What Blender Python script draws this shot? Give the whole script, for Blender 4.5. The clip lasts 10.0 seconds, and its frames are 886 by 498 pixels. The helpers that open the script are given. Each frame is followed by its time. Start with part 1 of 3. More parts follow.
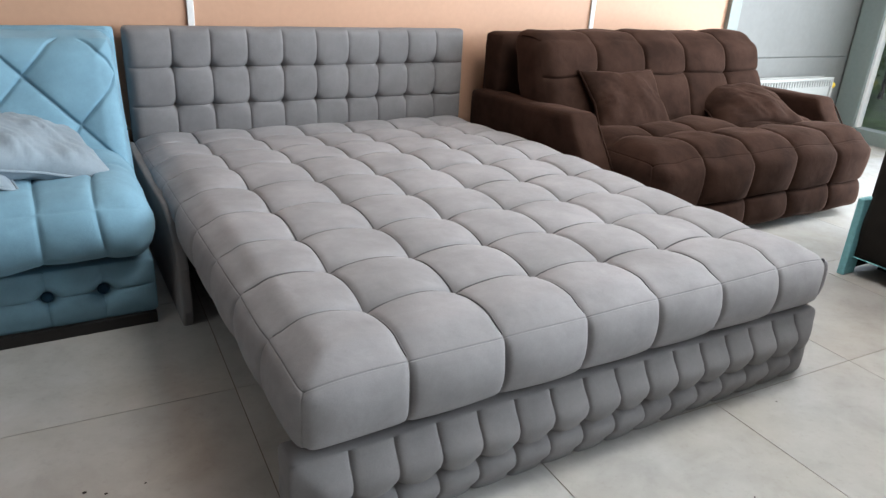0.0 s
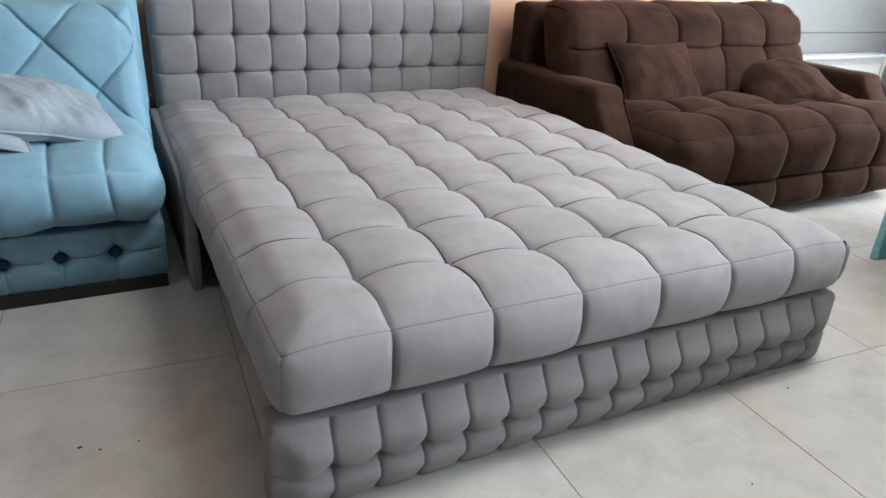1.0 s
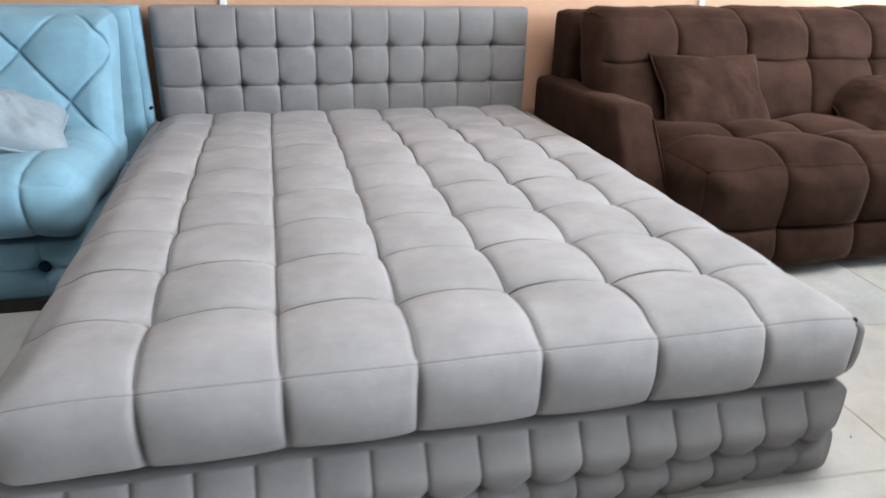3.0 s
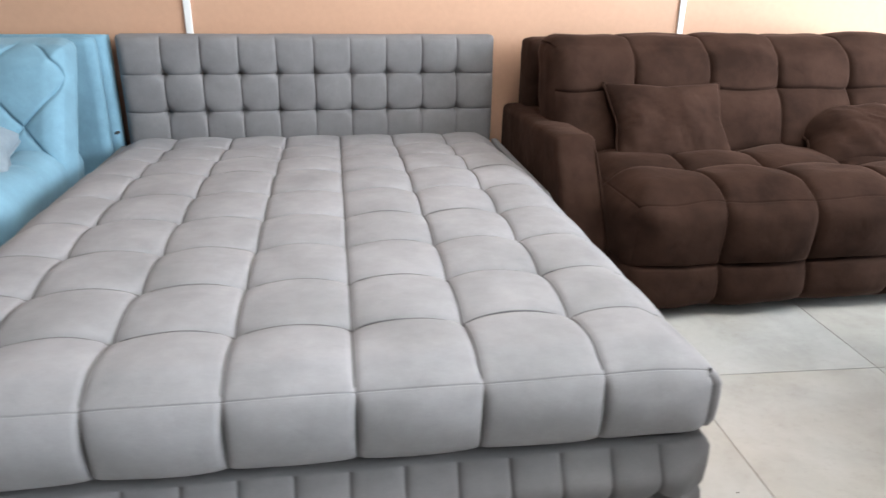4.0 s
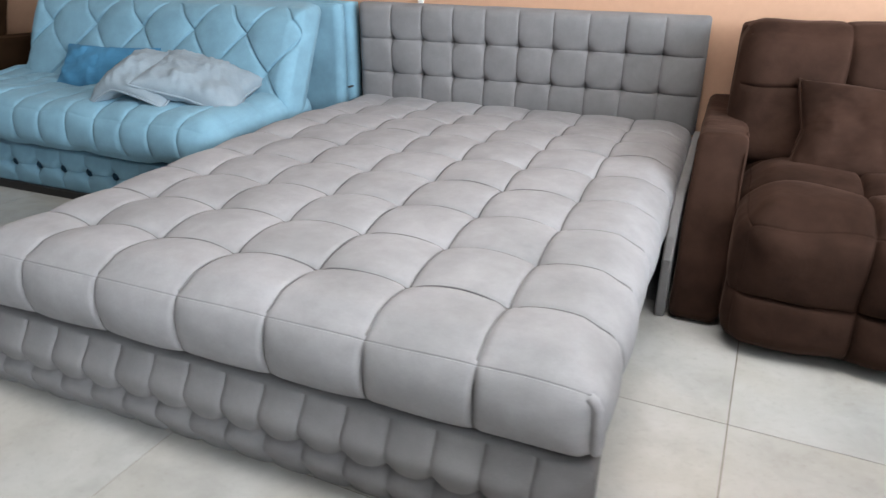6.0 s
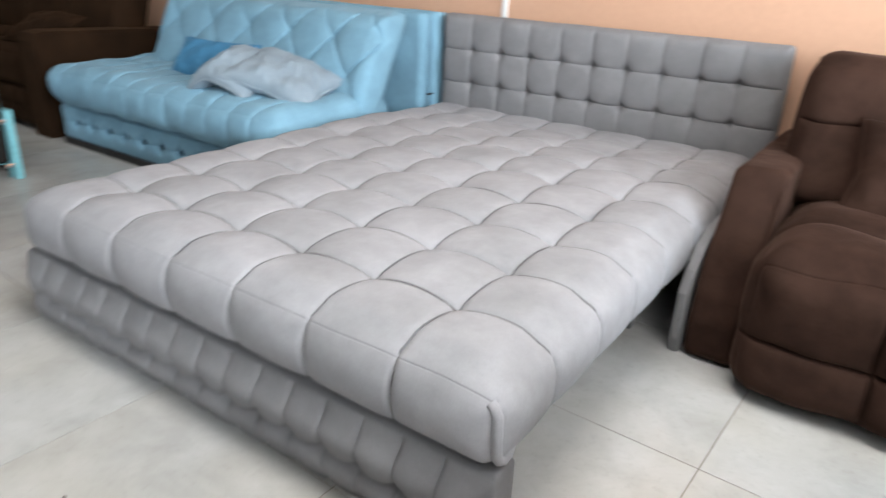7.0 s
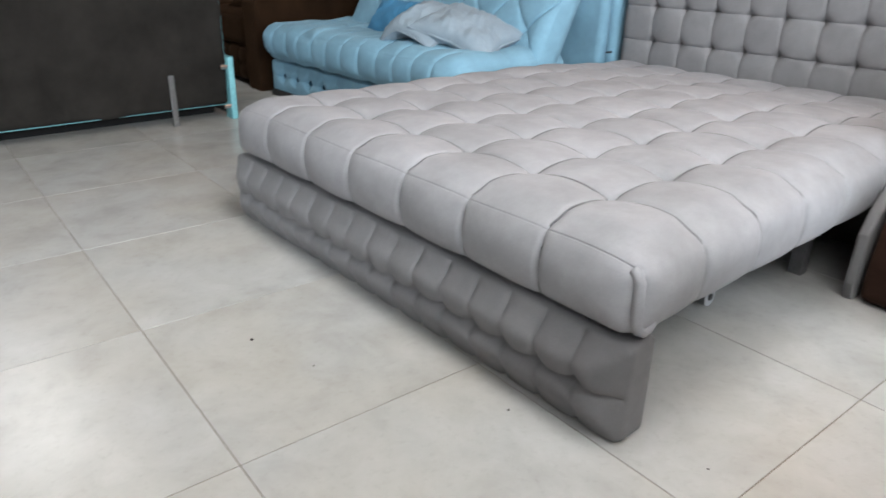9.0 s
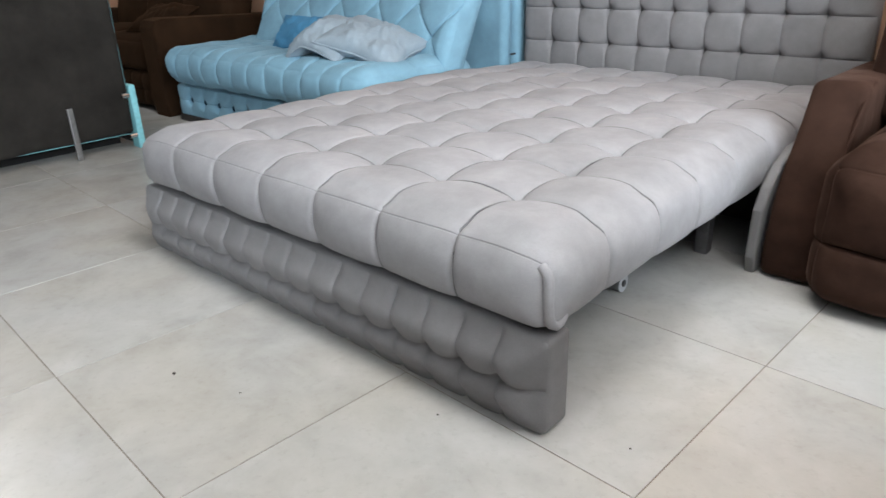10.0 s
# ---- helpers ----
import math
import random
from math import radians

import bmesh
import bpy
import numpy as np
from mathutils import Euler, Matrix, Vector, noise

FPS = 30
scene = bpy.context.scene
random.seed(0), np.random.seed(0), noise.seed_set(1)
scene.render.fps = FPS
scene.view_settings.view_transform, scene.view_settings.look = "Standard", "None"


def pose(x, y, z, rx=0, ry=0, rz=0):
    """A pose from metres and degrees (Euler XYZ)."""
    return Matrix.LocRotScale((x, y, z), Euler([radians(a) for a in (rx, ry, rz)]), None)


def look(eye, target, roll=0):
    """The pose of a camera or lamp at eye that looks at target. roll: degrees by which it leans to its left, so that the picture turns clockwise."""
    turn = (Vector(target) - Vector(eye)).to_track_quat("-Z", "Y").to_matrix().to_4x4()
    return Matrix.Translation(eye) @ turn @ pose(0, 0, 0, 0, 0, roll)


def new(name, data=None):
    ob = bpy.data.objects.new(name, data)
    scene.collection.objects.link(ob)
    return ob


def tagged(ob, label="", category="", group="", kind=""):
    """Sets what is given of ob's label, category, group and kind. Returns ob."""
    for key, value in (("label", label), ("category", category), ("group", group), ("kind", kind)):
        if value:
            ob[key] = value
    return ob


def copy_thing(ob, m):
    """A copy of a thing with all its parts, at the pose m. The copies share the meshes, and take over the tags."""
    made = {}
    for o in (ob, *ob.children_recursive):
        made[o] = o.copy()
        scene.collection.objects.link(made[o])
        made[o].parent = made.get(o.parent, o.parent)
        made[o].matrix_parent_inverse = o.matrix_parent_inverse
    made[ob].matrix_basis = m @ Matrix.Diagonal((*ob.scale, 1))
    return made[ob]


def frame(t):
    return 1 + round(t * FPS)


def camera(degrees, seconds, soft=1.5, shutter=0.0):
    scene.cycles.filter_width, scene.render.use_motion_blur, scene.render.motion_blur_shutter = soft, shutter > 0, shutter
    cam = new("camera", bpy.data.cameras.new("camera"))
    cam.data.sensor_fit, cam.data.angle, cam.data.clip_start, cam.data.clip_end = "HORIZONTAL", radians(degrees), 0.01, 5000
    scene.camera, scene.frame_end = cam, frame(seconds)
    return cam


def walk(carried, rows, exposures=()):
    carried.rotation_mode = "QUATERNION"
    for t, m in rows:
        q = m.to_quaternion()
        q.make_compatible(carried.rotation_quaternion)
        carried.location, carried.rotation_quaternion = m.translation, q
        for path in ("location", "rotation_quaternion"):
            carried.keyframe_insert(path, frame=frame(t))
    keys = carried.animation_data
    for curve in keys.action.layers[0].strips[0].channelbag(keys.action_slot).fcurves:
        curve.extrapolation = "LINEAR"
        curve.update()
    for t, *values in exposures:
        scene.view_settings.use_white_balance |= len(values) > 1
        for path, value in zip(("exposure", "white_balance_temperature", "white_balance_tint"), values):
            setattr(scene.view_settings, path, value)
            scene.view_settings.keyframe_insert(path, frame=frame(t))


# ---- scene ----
from mathutils.bvhtree import BVHTree

cam = camera(65.3, 10.0, 1.4, 0.6)
PATH = [
    (0, (-0.32, -0.98, 1.069), (0.639, 0.601, 0.306), 3.5),
    (0.5, (-0.315, -0.991, 1.065), (0.634, 0.594, 0.297), 4.2),
    (1, (-0.218, -1.015, 1.052), (0.625, 0.598, 0.221), 3.6),
    (1.5, (-0.049, -1.018, 1.037), (0.702, 0.647, 0.221), 1.8),
    (2, (0.075, -1.015, 1.033), (0.777, 0.649, 0.173), 0.5),
    (2.5, (0.243, -0.95, 1.004), (0.953, 0.687, 0.102), 1.9),
    (2.7, (0.327, -0.943, 1.003), (0.918, 0.762, 0.14), 2.1),
    (3.8, (0.8, -0.975, 1.026), (1.119, 0.856, 0.288), 0.8),
    (4, (0.868, -0.991, 1.034), (1.157, 0.841, 0.284), 0.9),
    (4.2, (0.942, -0.983, 1.03), (1.229, 0.848, 0.277), 1.1),
    (4.5, (1.007, -0.961, 1.003), (1.126, 0.874, 0.216), 1.2),
    (4.7, (1.068, -0.938, 1.006), (1.042, 0.895, 0.208), 0.7),
    (5, (1.179, -0.907, 1.024), (1.024, 0.92, 0.226), 0.7),
    (5.5, (1.38, -0.928, 1.037), (0.89, 0.838, 0.236), -0.9),
    (5.7, (1.501, -0.956, 1.051), (0.91, 0.767, 0.225), -0.4),
    (6.8, (1.905, -0.868, 1.046), (0.994, 0.731, 0.263), 1.9),
    (7, (1.975, -0.832, 1.042), (0.953, 0.695, 0.253), 2.5),
    (7.5, (2.122, -0.83, 1.028), (0.761, 0.421, 0.265), 0.3),
    (8, (2.156, -0.897, 0.971), (0.696, 0.218, 0.18), -1.2),
    (8.2, (2.131, -0.913, 0.93), (0.64, 0.136, 0.105), -1.6),
    (8.5, (2.107, -0.954, 0.876), (0.653, 0.126, 0.028), -0.9),
    (9, (2.112, -0.941, 0.859), (0.731, 0.263, 0.056), 1.3),
    (9.5, (2.151, -0.933, 0.868), (0.838, 0.356, 0.084), -0.8),
    (10, (2.151, -0.924, 0.874), (0.899, 0.422, 0.088), -1.8),
]
walk(cam, [(t, look(eye, target, roll)) for t, eye, target, roll in PATH], [(0, -0.42), (1, -0.36), (2, -0.14), (2.5, -0.15), (4.7, -0.38), (5.5, -0.4), (7.5, -0.18), (9, -0.38), (10, -0.33)])

# ---- light ----
world = bpy.data.worlds.new("sky")
scene.world = world
world.use_nodes = True
wn = world.node_tree
sky = wn.nodes.new("ShaderNodeTexSky")
sky.sky_type = 'NISHITA'
sky.sun_disc = False
sky.sun_elevation, sky.sun_rotation = radians(48), radians(120)
wn.links.new(sky.outputs[0], wn.nodes["Background"].inputs[0])
wn.nodes["Background"].inputs[1].default_value = 0.12

sun = new("sun", bpy.data.lights.new("sun", 'SUN'))
sun.data.energy, sun.data.angle, sun.data.color = 0.8, radians(12), (1.0, 0.96, 0.9)
sun.matrix_world = look((9, -6, 12), (0, 0, 0))


def window_light(name, eye, target, w, h, watts, colour=(0.85, 0.93, 1.0)):
    ob = new(name, bpy.data.lights.new(name, 'AREA'))
    ob.data.shape, ob.data.size, ob.data.size_y, ob.data.energy = 'RECTANGLE', w, h, watts
    ob.data.color = colour
    ob.matrix_world = look(eye, target)
    return ob


window_light("daylight_side", (4.93, -1.75, 1.35), (0, -1.75, 1.35), 5.6, 2.3, 840)


# Unseen lamps: overhead light is inferred from shading; places and watts are tuned.
LAMPS = [(-3.5, -0.4, 26), (1.5, 0.2, 47), (3.3, -0.4, 34), (3.4, -2.3, 18)]
for x, y, watts in LAMPS:
    window_light("panel_light", (x, y, 2.875), (x, y + 0.0001, 0), 1.16, 0.56, watts, (1.0, 0.973, 0.935))


# ---- materials ----
def material(name):
    m = bpy.data.materials.new(name)
    m.use_nodes = True
    return m, m.node_tree, m.node_tree.nodes["Principled BSDF"]


def noise_node(nt, scale, detail=3.0, coord=None, rough=0.55):
    n = nt.nodes.new("ShaderNodeTexNoise")
    n.inputs["Scale"].default_value, n.inputs["Detail"].default_value = scale, detail
    n.inputs["Roughness"].default_value = rough
    if coord is not None:
        nt.links.new(coord, n.inputs["Vector"])
    return n


def ramp(nt, fac, stops):
    r = nt.nodes.new("ShaderNodeValToRGB")
    while len(r.color_ramp.elements) < len(stops):
        r.color_ramp.elements.new(0.5)
    for e, (p, c) in zip(r.color_ramp.elements, stops):
        e.position, e.color = p, (*c, 1)
    nt.links.new(fac, r.inputs[0])
    return r.outputs[0]


def mixed(nt, kind, fac, a, b):
    x = nt.nodes.new("ShaderNodeMix")
    x.data_type, x.blend_type = 'RGBA', kind
    x.inputs[0].default_value = fac
    nt.links.new(a, x.inputs[6])
    nt.links.new(b, x.inputs[7])
    return x.outputs[2]


def bump(nt, bsdf, height, strength, distance):
    b = nt.nodes.new("ShaderNodeBump")
    b.inputs["Strength"].default_value, b.inputs["Distance"].default_value = strength, distance
    nt.links.new(height, b.inputs["Height"])
    nt.links.new(b.outputs[0], bsdf.inputs["Normal"])


def fabric(name, colour, contrast=0.25, sheen=0.08, rough=0.85, blotch=5.0, tint=None, fuzz=0.45, crease=0.6, fold=13, gloss=0.06, shine=None):
    """Short-pile velour: brushed blotches, fine nap, a soft sheen."""
    m, nt, bsdf = material(name)
    co = nt.nodes.new("ShaderNodeTexCoord").outputs["Object"]
    big = noise_node(nt, blotch, 4, co, 0.6)
    fine = noise_node(nt, 420, 2, co)
    streak = noise_node(nt, 26, 4, co, 0.7)
    lo, hi = [tuple(c * k for c in colour) for k in (1 - contrast, 1 + contrast)]
    a = ramp(nt, big.outputs[0], [(0.3, lo), (0.7, hi)])
    b = ramp(nt, streak.outputs[0], [(0.25, (0.88,) * 3), (0.75, (1.0,) * 3)])
    c = ramp(nt, fine.outputs[0], [(0.3, (0.92,) * 3), (0.7, (1.0,) * 3)])
    nt.links.new(mixed(nt, 'MULTIPLY', 1.0, mixed(nt, 'MULTIPLY', 0.8, a, b), c), bsdf.inputs["Base Color"])
    bsdf.inputs["Roughness"].default_value = rough
    bsdf.inputs["Sheen Weight"].default_value = sheen
    bsdf.inputs["Sheen Roughness"].default_value = fuzz
    bsdf.inputs["Sheen Tint"].default_value = (*(tint or [min(1.0, 0.35 + 1.2 * c) for c in colour]), 1)
    bsdf.inputs["Specular IOR Level"].default_value = gloss
    bsdf.inputs["Specular Tint"].default_value = (*(shine or (1, 1, 1)), 1)
    folds = noise_node(nt, fold, 3, co, 0.5)
    folds.inputs["Distortion"].default_value = 0.4
    total = None
    for node, k in ((fine, 0.25), (streak, 0.8), (folds, crease * 4)):
        ma = nt.nodes.new("ShaderNodeMath")
        ma.operation = 'MULTIPLY_ADD'
        ma.inputs[1].default_value = k
        nt.links.new(node.outputs[0], ma.inputs[0])
        if total is None:
            ma.inputs[2].default_value = 0.0
        else:
            nt.links.new(total, ma.inputs[2])
        total = ma.outputs[0]
    bump(nt, bsdf, total, 0.35, 0.002)
    return m


def plain(name, colour, rough=0.5, metal=0.0, grain=60, vary=0.12, depth=0.0005):
    m, nt, bsdf = material(name)
    co = nt.nodes.new("ShaderNodeTexCoord").outputs["Object"]
    n1, n2 = noise_node(nt, grain, 4, co), noise_node(nt, 3.0, 3, co)
    a = ramp(nt, n1.outputs[0], [(0.3, tuple(c * (1 - vary) for c in colour)), (0.7, tuple(min(1, c * (1 + vary)) for c in colour))])
    b = ramp(nt, n2.outputs[0], [(0.3, (1 - vary,) * 3), (0.7, (1.0,) * 3)])
    nt.links.new(mixed(nt, 'MULTIPLY', 1.0, a, b), bsdf.inputs["Base Color"])
    bsdf.inputs["Roughness"].default_value, bsdf.inputs["Metallic"].default_value = rough, metal
    bump(nt, bsdf, n1.outputs[0], 0.3, depth)
    return m


def tile_material():
    """Pale matt-polished porcelain with cloudy veins; each tile a little different."""
    m, nt, bsdf = material("porcelain")
    co = nt.nodes.new("ShaderNodeTexCoord").outputs["Object"]
    info = nt.nodes.new("ShaderNodeObjectInfo")
    add = nt.nodes.new("ShaderNodeVectorMath")
    add.operation = 'MULTIPLY_ADD'
    comb = nt.nodes.new("ShaderNodeCombineXYZ")
    for k in range(3):
        nt.links.new(info.outputs["Random"], comb.inputs[k])
    add.inputs[1].default_value = (37, 53, 71)
    nt.links.new(comb.outputs[0], add.inputs[0])
    nt.links.new(co, add.inputs[2])
    v = add.outputs[0]
    cloud = noise_node(nt, 5.5, 5, v, 0.62)
    cloud.inputs["Distortion"].default_value = 0.25
    warm = noise_node(nt, 2.2, 3, v, 0.5)
    speck = noise_node(nt, 55, 5, v, 0.7)
    a = ramp(nt, cloud.outputs[0], [(0.30, (0.395, 0.391, 0.376)), (0.5, (0.462, 0.459, 0.446)), (0.70, (0.512, 0.510, 0.502))])
    b = ramp(nt, speck.outputs[0], [(0.28, (0.86, 0.853, 0.84)), (0.46, (1, 1, 1))])
    w = ramp(nt, warm.outputs[0], [(0.38, (1.0, 1.0, 1.0)), (0.66, (0.985, 0.955, 0.905))])
    c = ramp(nt, info.outputs["Random"], [(0.0, (0.95, 0.945, 0.94)), (1.0, (1, 1, 1))])
    nt.links.new(mixed(nt, 'MULTIPLY', 1.0, mixed(nt, 'MULTIPLY', 1.0, mixed(nt, 'MULTIPLY', 0.6, a, b), w), c), bsdf.inputs["Base Color"])
    bsdf.inputs["Roughness"].default_value = 0.27
    bsdf.inputs["Specular IOR Level"].default_value = 0.5
    bump(nt, bsdf, speck.outputs[0], 0.08, 0.0004)
    return m


def glass_material():
    m, nt, bsdf = material("window_glass")
    bsdf.inputs["Base Color"].default_value = (0.95, 0.98, 0.97, 1)
    bsdf.inputs["Transmission Weight"].default_value = 1.0
    bsdf.inputs["Roughness"].default_value = 0.0
    bsdf.inputs["IOR"].default_value = 1.45
    return m


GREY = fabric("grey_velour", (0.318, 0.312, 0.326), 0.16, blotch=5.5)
# Darker copy of the grey velour: shade on board, headboard, sides put into colour.
GREY_SHADED = fabric("grey_velour_shaded", (0.228, 0.223, 0.231), 0.12)
# Darker grey for cords that imitate the shade in the mattress creases.
CREASE_SHADE = fabric("crease_shade_grey", (0.175, 0.171, 0.178), 0.1)
BLUE = fabric("sky_blue_velour", (0.205, 0.372, 0.482), 0.14, crease=0.9, sheen=0.16)
BLUE_DEEP = fabric("deep_blue_velour", (0.07, 0.23, 0.40), 0.15)
PIT_SHADE = fabric("pit_shade_navy", (0.018, 0.05, 0.085), 0.15)
BLUE_PALE = fabric("pale_blue_satin", (0.28, 0.345, 0.40), 0.12, crease=3.0, fold=9, rough=0.6)
BROWN = fabric("chocolate_velour", (0.041, 0.0226, 0.0170), 0.36, rough=0.95, gloss=0.03, crease=1.5, sheen=0.15, blotch=6, tint=(0.66, 0.43, 0.34), fuzz=0.28)
BROWN_WARM = fabric("warm_brown_velour", (0.020, 0.0100, 0.0050), 0.4, crease=0.8, sheen=0.07, tint=(0.45, 0.26, 0.14), fuzz=0.5)
TURQ = plain("turquoise_leatherette", (0.19, 0.47, 0.52), 0.45)
CLOTH = fabric("black_lining", (0.021, 0.019, 0.0172), 0.3, crease=7.0, fold=5, sheen=0.1, rough=0.95)
DARK = plain("dark_frame", (0.012, 0.011, 0.011), 0.7)
STEEL = plain("brushed_steel", (0.33, 0.33, 0.33), 0.35, 1.0)
GREYMETAL = plain("grey_painted_metal", (0.20, 0.20, 0.21), 0.45, 0.6)
CHROME = plain("chrome", (0.8, 0.8, 0.8), 0.12, 1.0, vary=0.03)
RUBBER = plain("grey_rubber", (0.32, 0.32, 0.33), 0.6)
WALL = plain("peach_wall_panel", (0.56, 0.335, 0.225), 0.6, 0, 40, 0.025, 0.0001)
RADIATOR = plain("radiator_enamel", (0.42, 0.43, 0.42), 0.4, 0, 40, 0.03)
UNDER_SHADE = plain("underside_shade", (0.004, 0.004, 0.004), 0.95)
WHITE = plain("white_plastic", (0.80, 0.80, 0.80), 0.35, 0, 40, 0.03)
PANEL = plain("pale_grey_panel", (0.18, 0.183, 0.18), 0.5, 0, 30, 0.04)
FRAME = plain("window_profile", (0.23, 0.265, 0.255), 0.4, 0, 40, 0.04)
# Unseen ceiling, grey rather than white to weaken the light bounced off it.
CEILING = plain("grey_ceiling", (0.26, 0.26, 0.256), 0.8, 0, 20, 0.04)
GROUT = plain("grout", (0.205, 0.172, 0.135), 0.9, 0, 120, 0.2)
BRASS = plain("yellow_valve", (0.75, 0.52, 0.05), 0.4, 0, 40, 0.05)
TILE = tile_material()
GLASS = glass_material()
LAWN = plain("lawn", (0.07, 0.13, 0.03), 0.9, 0, 12, 0.4, 0.01)
LEAF = plain("bush_leaf", (0.10, 0.17, 0.04), 0.6, 0, 8, 0.4)
DIRT = plain("crumb", (0.03, 0.022, 0.018), 0.8)

# ---- building tools ----
BASE = {}


def thing(name, at, label, category, group="", kind=""):
    ob = new(name)
    ob.location = at
    ob.empty_display_size = 0.05
    BASE[ob.name] = Vector(at)
    return tagged(ob, label, category, group, kind)


def link(name, mesh, mat, parent=None, label="", smooth=True):
    if mat is not None and not mesh.materials:
        mesh.materials.append(mat)
    if smooth:
        for p in mesh.polygons:
            p.use_smooth = True
    ob = new(name, mesh)
    if parent is not None:
        ob.parent = parent
        ob.matrix_parent_inverse = Matrix.Translation(-BASE.get(parent.name, Vector()))
    return tagged(ob, label) if label else ob


def part(name, bm, mat, parent=None, label="", smooth=False):
    mesh = bpy.data.meshes.new(name)
    bmesh.ops.recalc_face_normals(bm, faces=bm.faces)
    bm.to_mesh(mesh)
    bm.free()
    return link(name, mesh, mat, parent, label, smooth)


def box(lo, hi, bevel=0.0, seg=2, bm=None):
    bm = bm or bmesh.new()
    lo, hi = Vector(lo), Vector(hi)
    made = bmesh.ops.create_cube(bm, size=1, matrix=Matrix.Translation((lo + hi) / 2) @ Matrix.Diagonal((*(hi - lo), 1)))
    if bevel:
        edges = list({e for v in made["verts"] for e in v.link_edges})
        bmesh.ops.bevel(bm, geom=edges, offset=bevel, segments=seg, affect='EDGES', profile=0.5)
    return bm


def rod(a, b, r, n=14, r2=None, bm=None):
    bm = bm or bmesh.new()
    a, b = Vector(a), Vector(b)
    m = Matrix.Translation((a + b) / 2) @ (b - a).to_track_quat("Z", "Y").to_matrix().to_4x4()
    bmesh.ops.create_cone(bm, cap_ends=True, segments=n, radius1=r, radius2=r if r2 is None else r2, depth=(b - a).length, matrix=m)
    return bm


def extrude_profile(yz, x0, x1, bevel=0.02, seg=3):
    """A side profile given in (y, z), drawn out along x, with its rims rounded."""
    bm = bmesh.new()
    a = [bm.verts.new((x0, y, z)) for y, z in yz]
    b = [bm.verts.new((x1, y, z)) for y, z in yz]
    fa, fb = bm.faces.new(a), bm.faces.new(b[::-1])
    n = len(yz)
    for i in range(n):
        bm.faces.new((a[i], b[i], b[(i + 1) % n], a[(i + 1) % n]))
    if bevel:
        bmesh.ops.bevel(bm, geom=list(fa.edges) + list(fb.edges), offset=bevel, segments=seg, affect='EDGES', profile=0.5)
    return bm


def spread(lines, n):
    out = []
    for a, b in zip(lines[:-1], lines[1:]):
        out += [a + (b - a) * (1 - math.cos(math.pi * i / n)) / 2 for i in range(n)]
    return np.array(out + [lines[-1]])


def even(a, b, n):
    return [a + (b - a) * i / n for i in range(n + 1)]


def cell_fraction(v, lines):
    lines = np.array(lines)
    i = np.clip(np.searchsorted(lines, v, side="right") - 1, 0, len(lines) - 2)
    return i, np.clip((v - lines[i]) / (lines[i + 1] - lines[i]), 0, 1)


def bulge(u, v, dome, arch, eu=0.38, ev=0.38, share=1.0):
    """Height of one quilted cell: a dome that falls to its seams, seams that rise between their tufts."""
    fu, fv = 1 - (2 * u - 1) ** 2, 1 - (2 * v - 1) ** 2
    gu, gv = np.sin(np.pi * u) ** 0.8, np.sin(np.pi * v) ** 0.8
    return dome * (1 - share + share * np.clip(fu, 0, 1) ** eu) * np.clip(fv, 0, 1) ** ev, arch * (1 - (1 - gu) * (1 - gv))


def rim_profile(v, lines):
    """Rise of a rim between the seams that cross it, with a narrow crease at each seam."""
    i, u = cell_fraction(v, lines)
    size = (np.array(lines)[1:] - np.array(lines)[:-1])[i]
    return np.clip(1 - (2 * u - 1) ** 2, 0, 1) ** 0.42 - 0.5 * np.exp(-(np.minimum(u, 1 - u) * size / 0.006) ** 2)


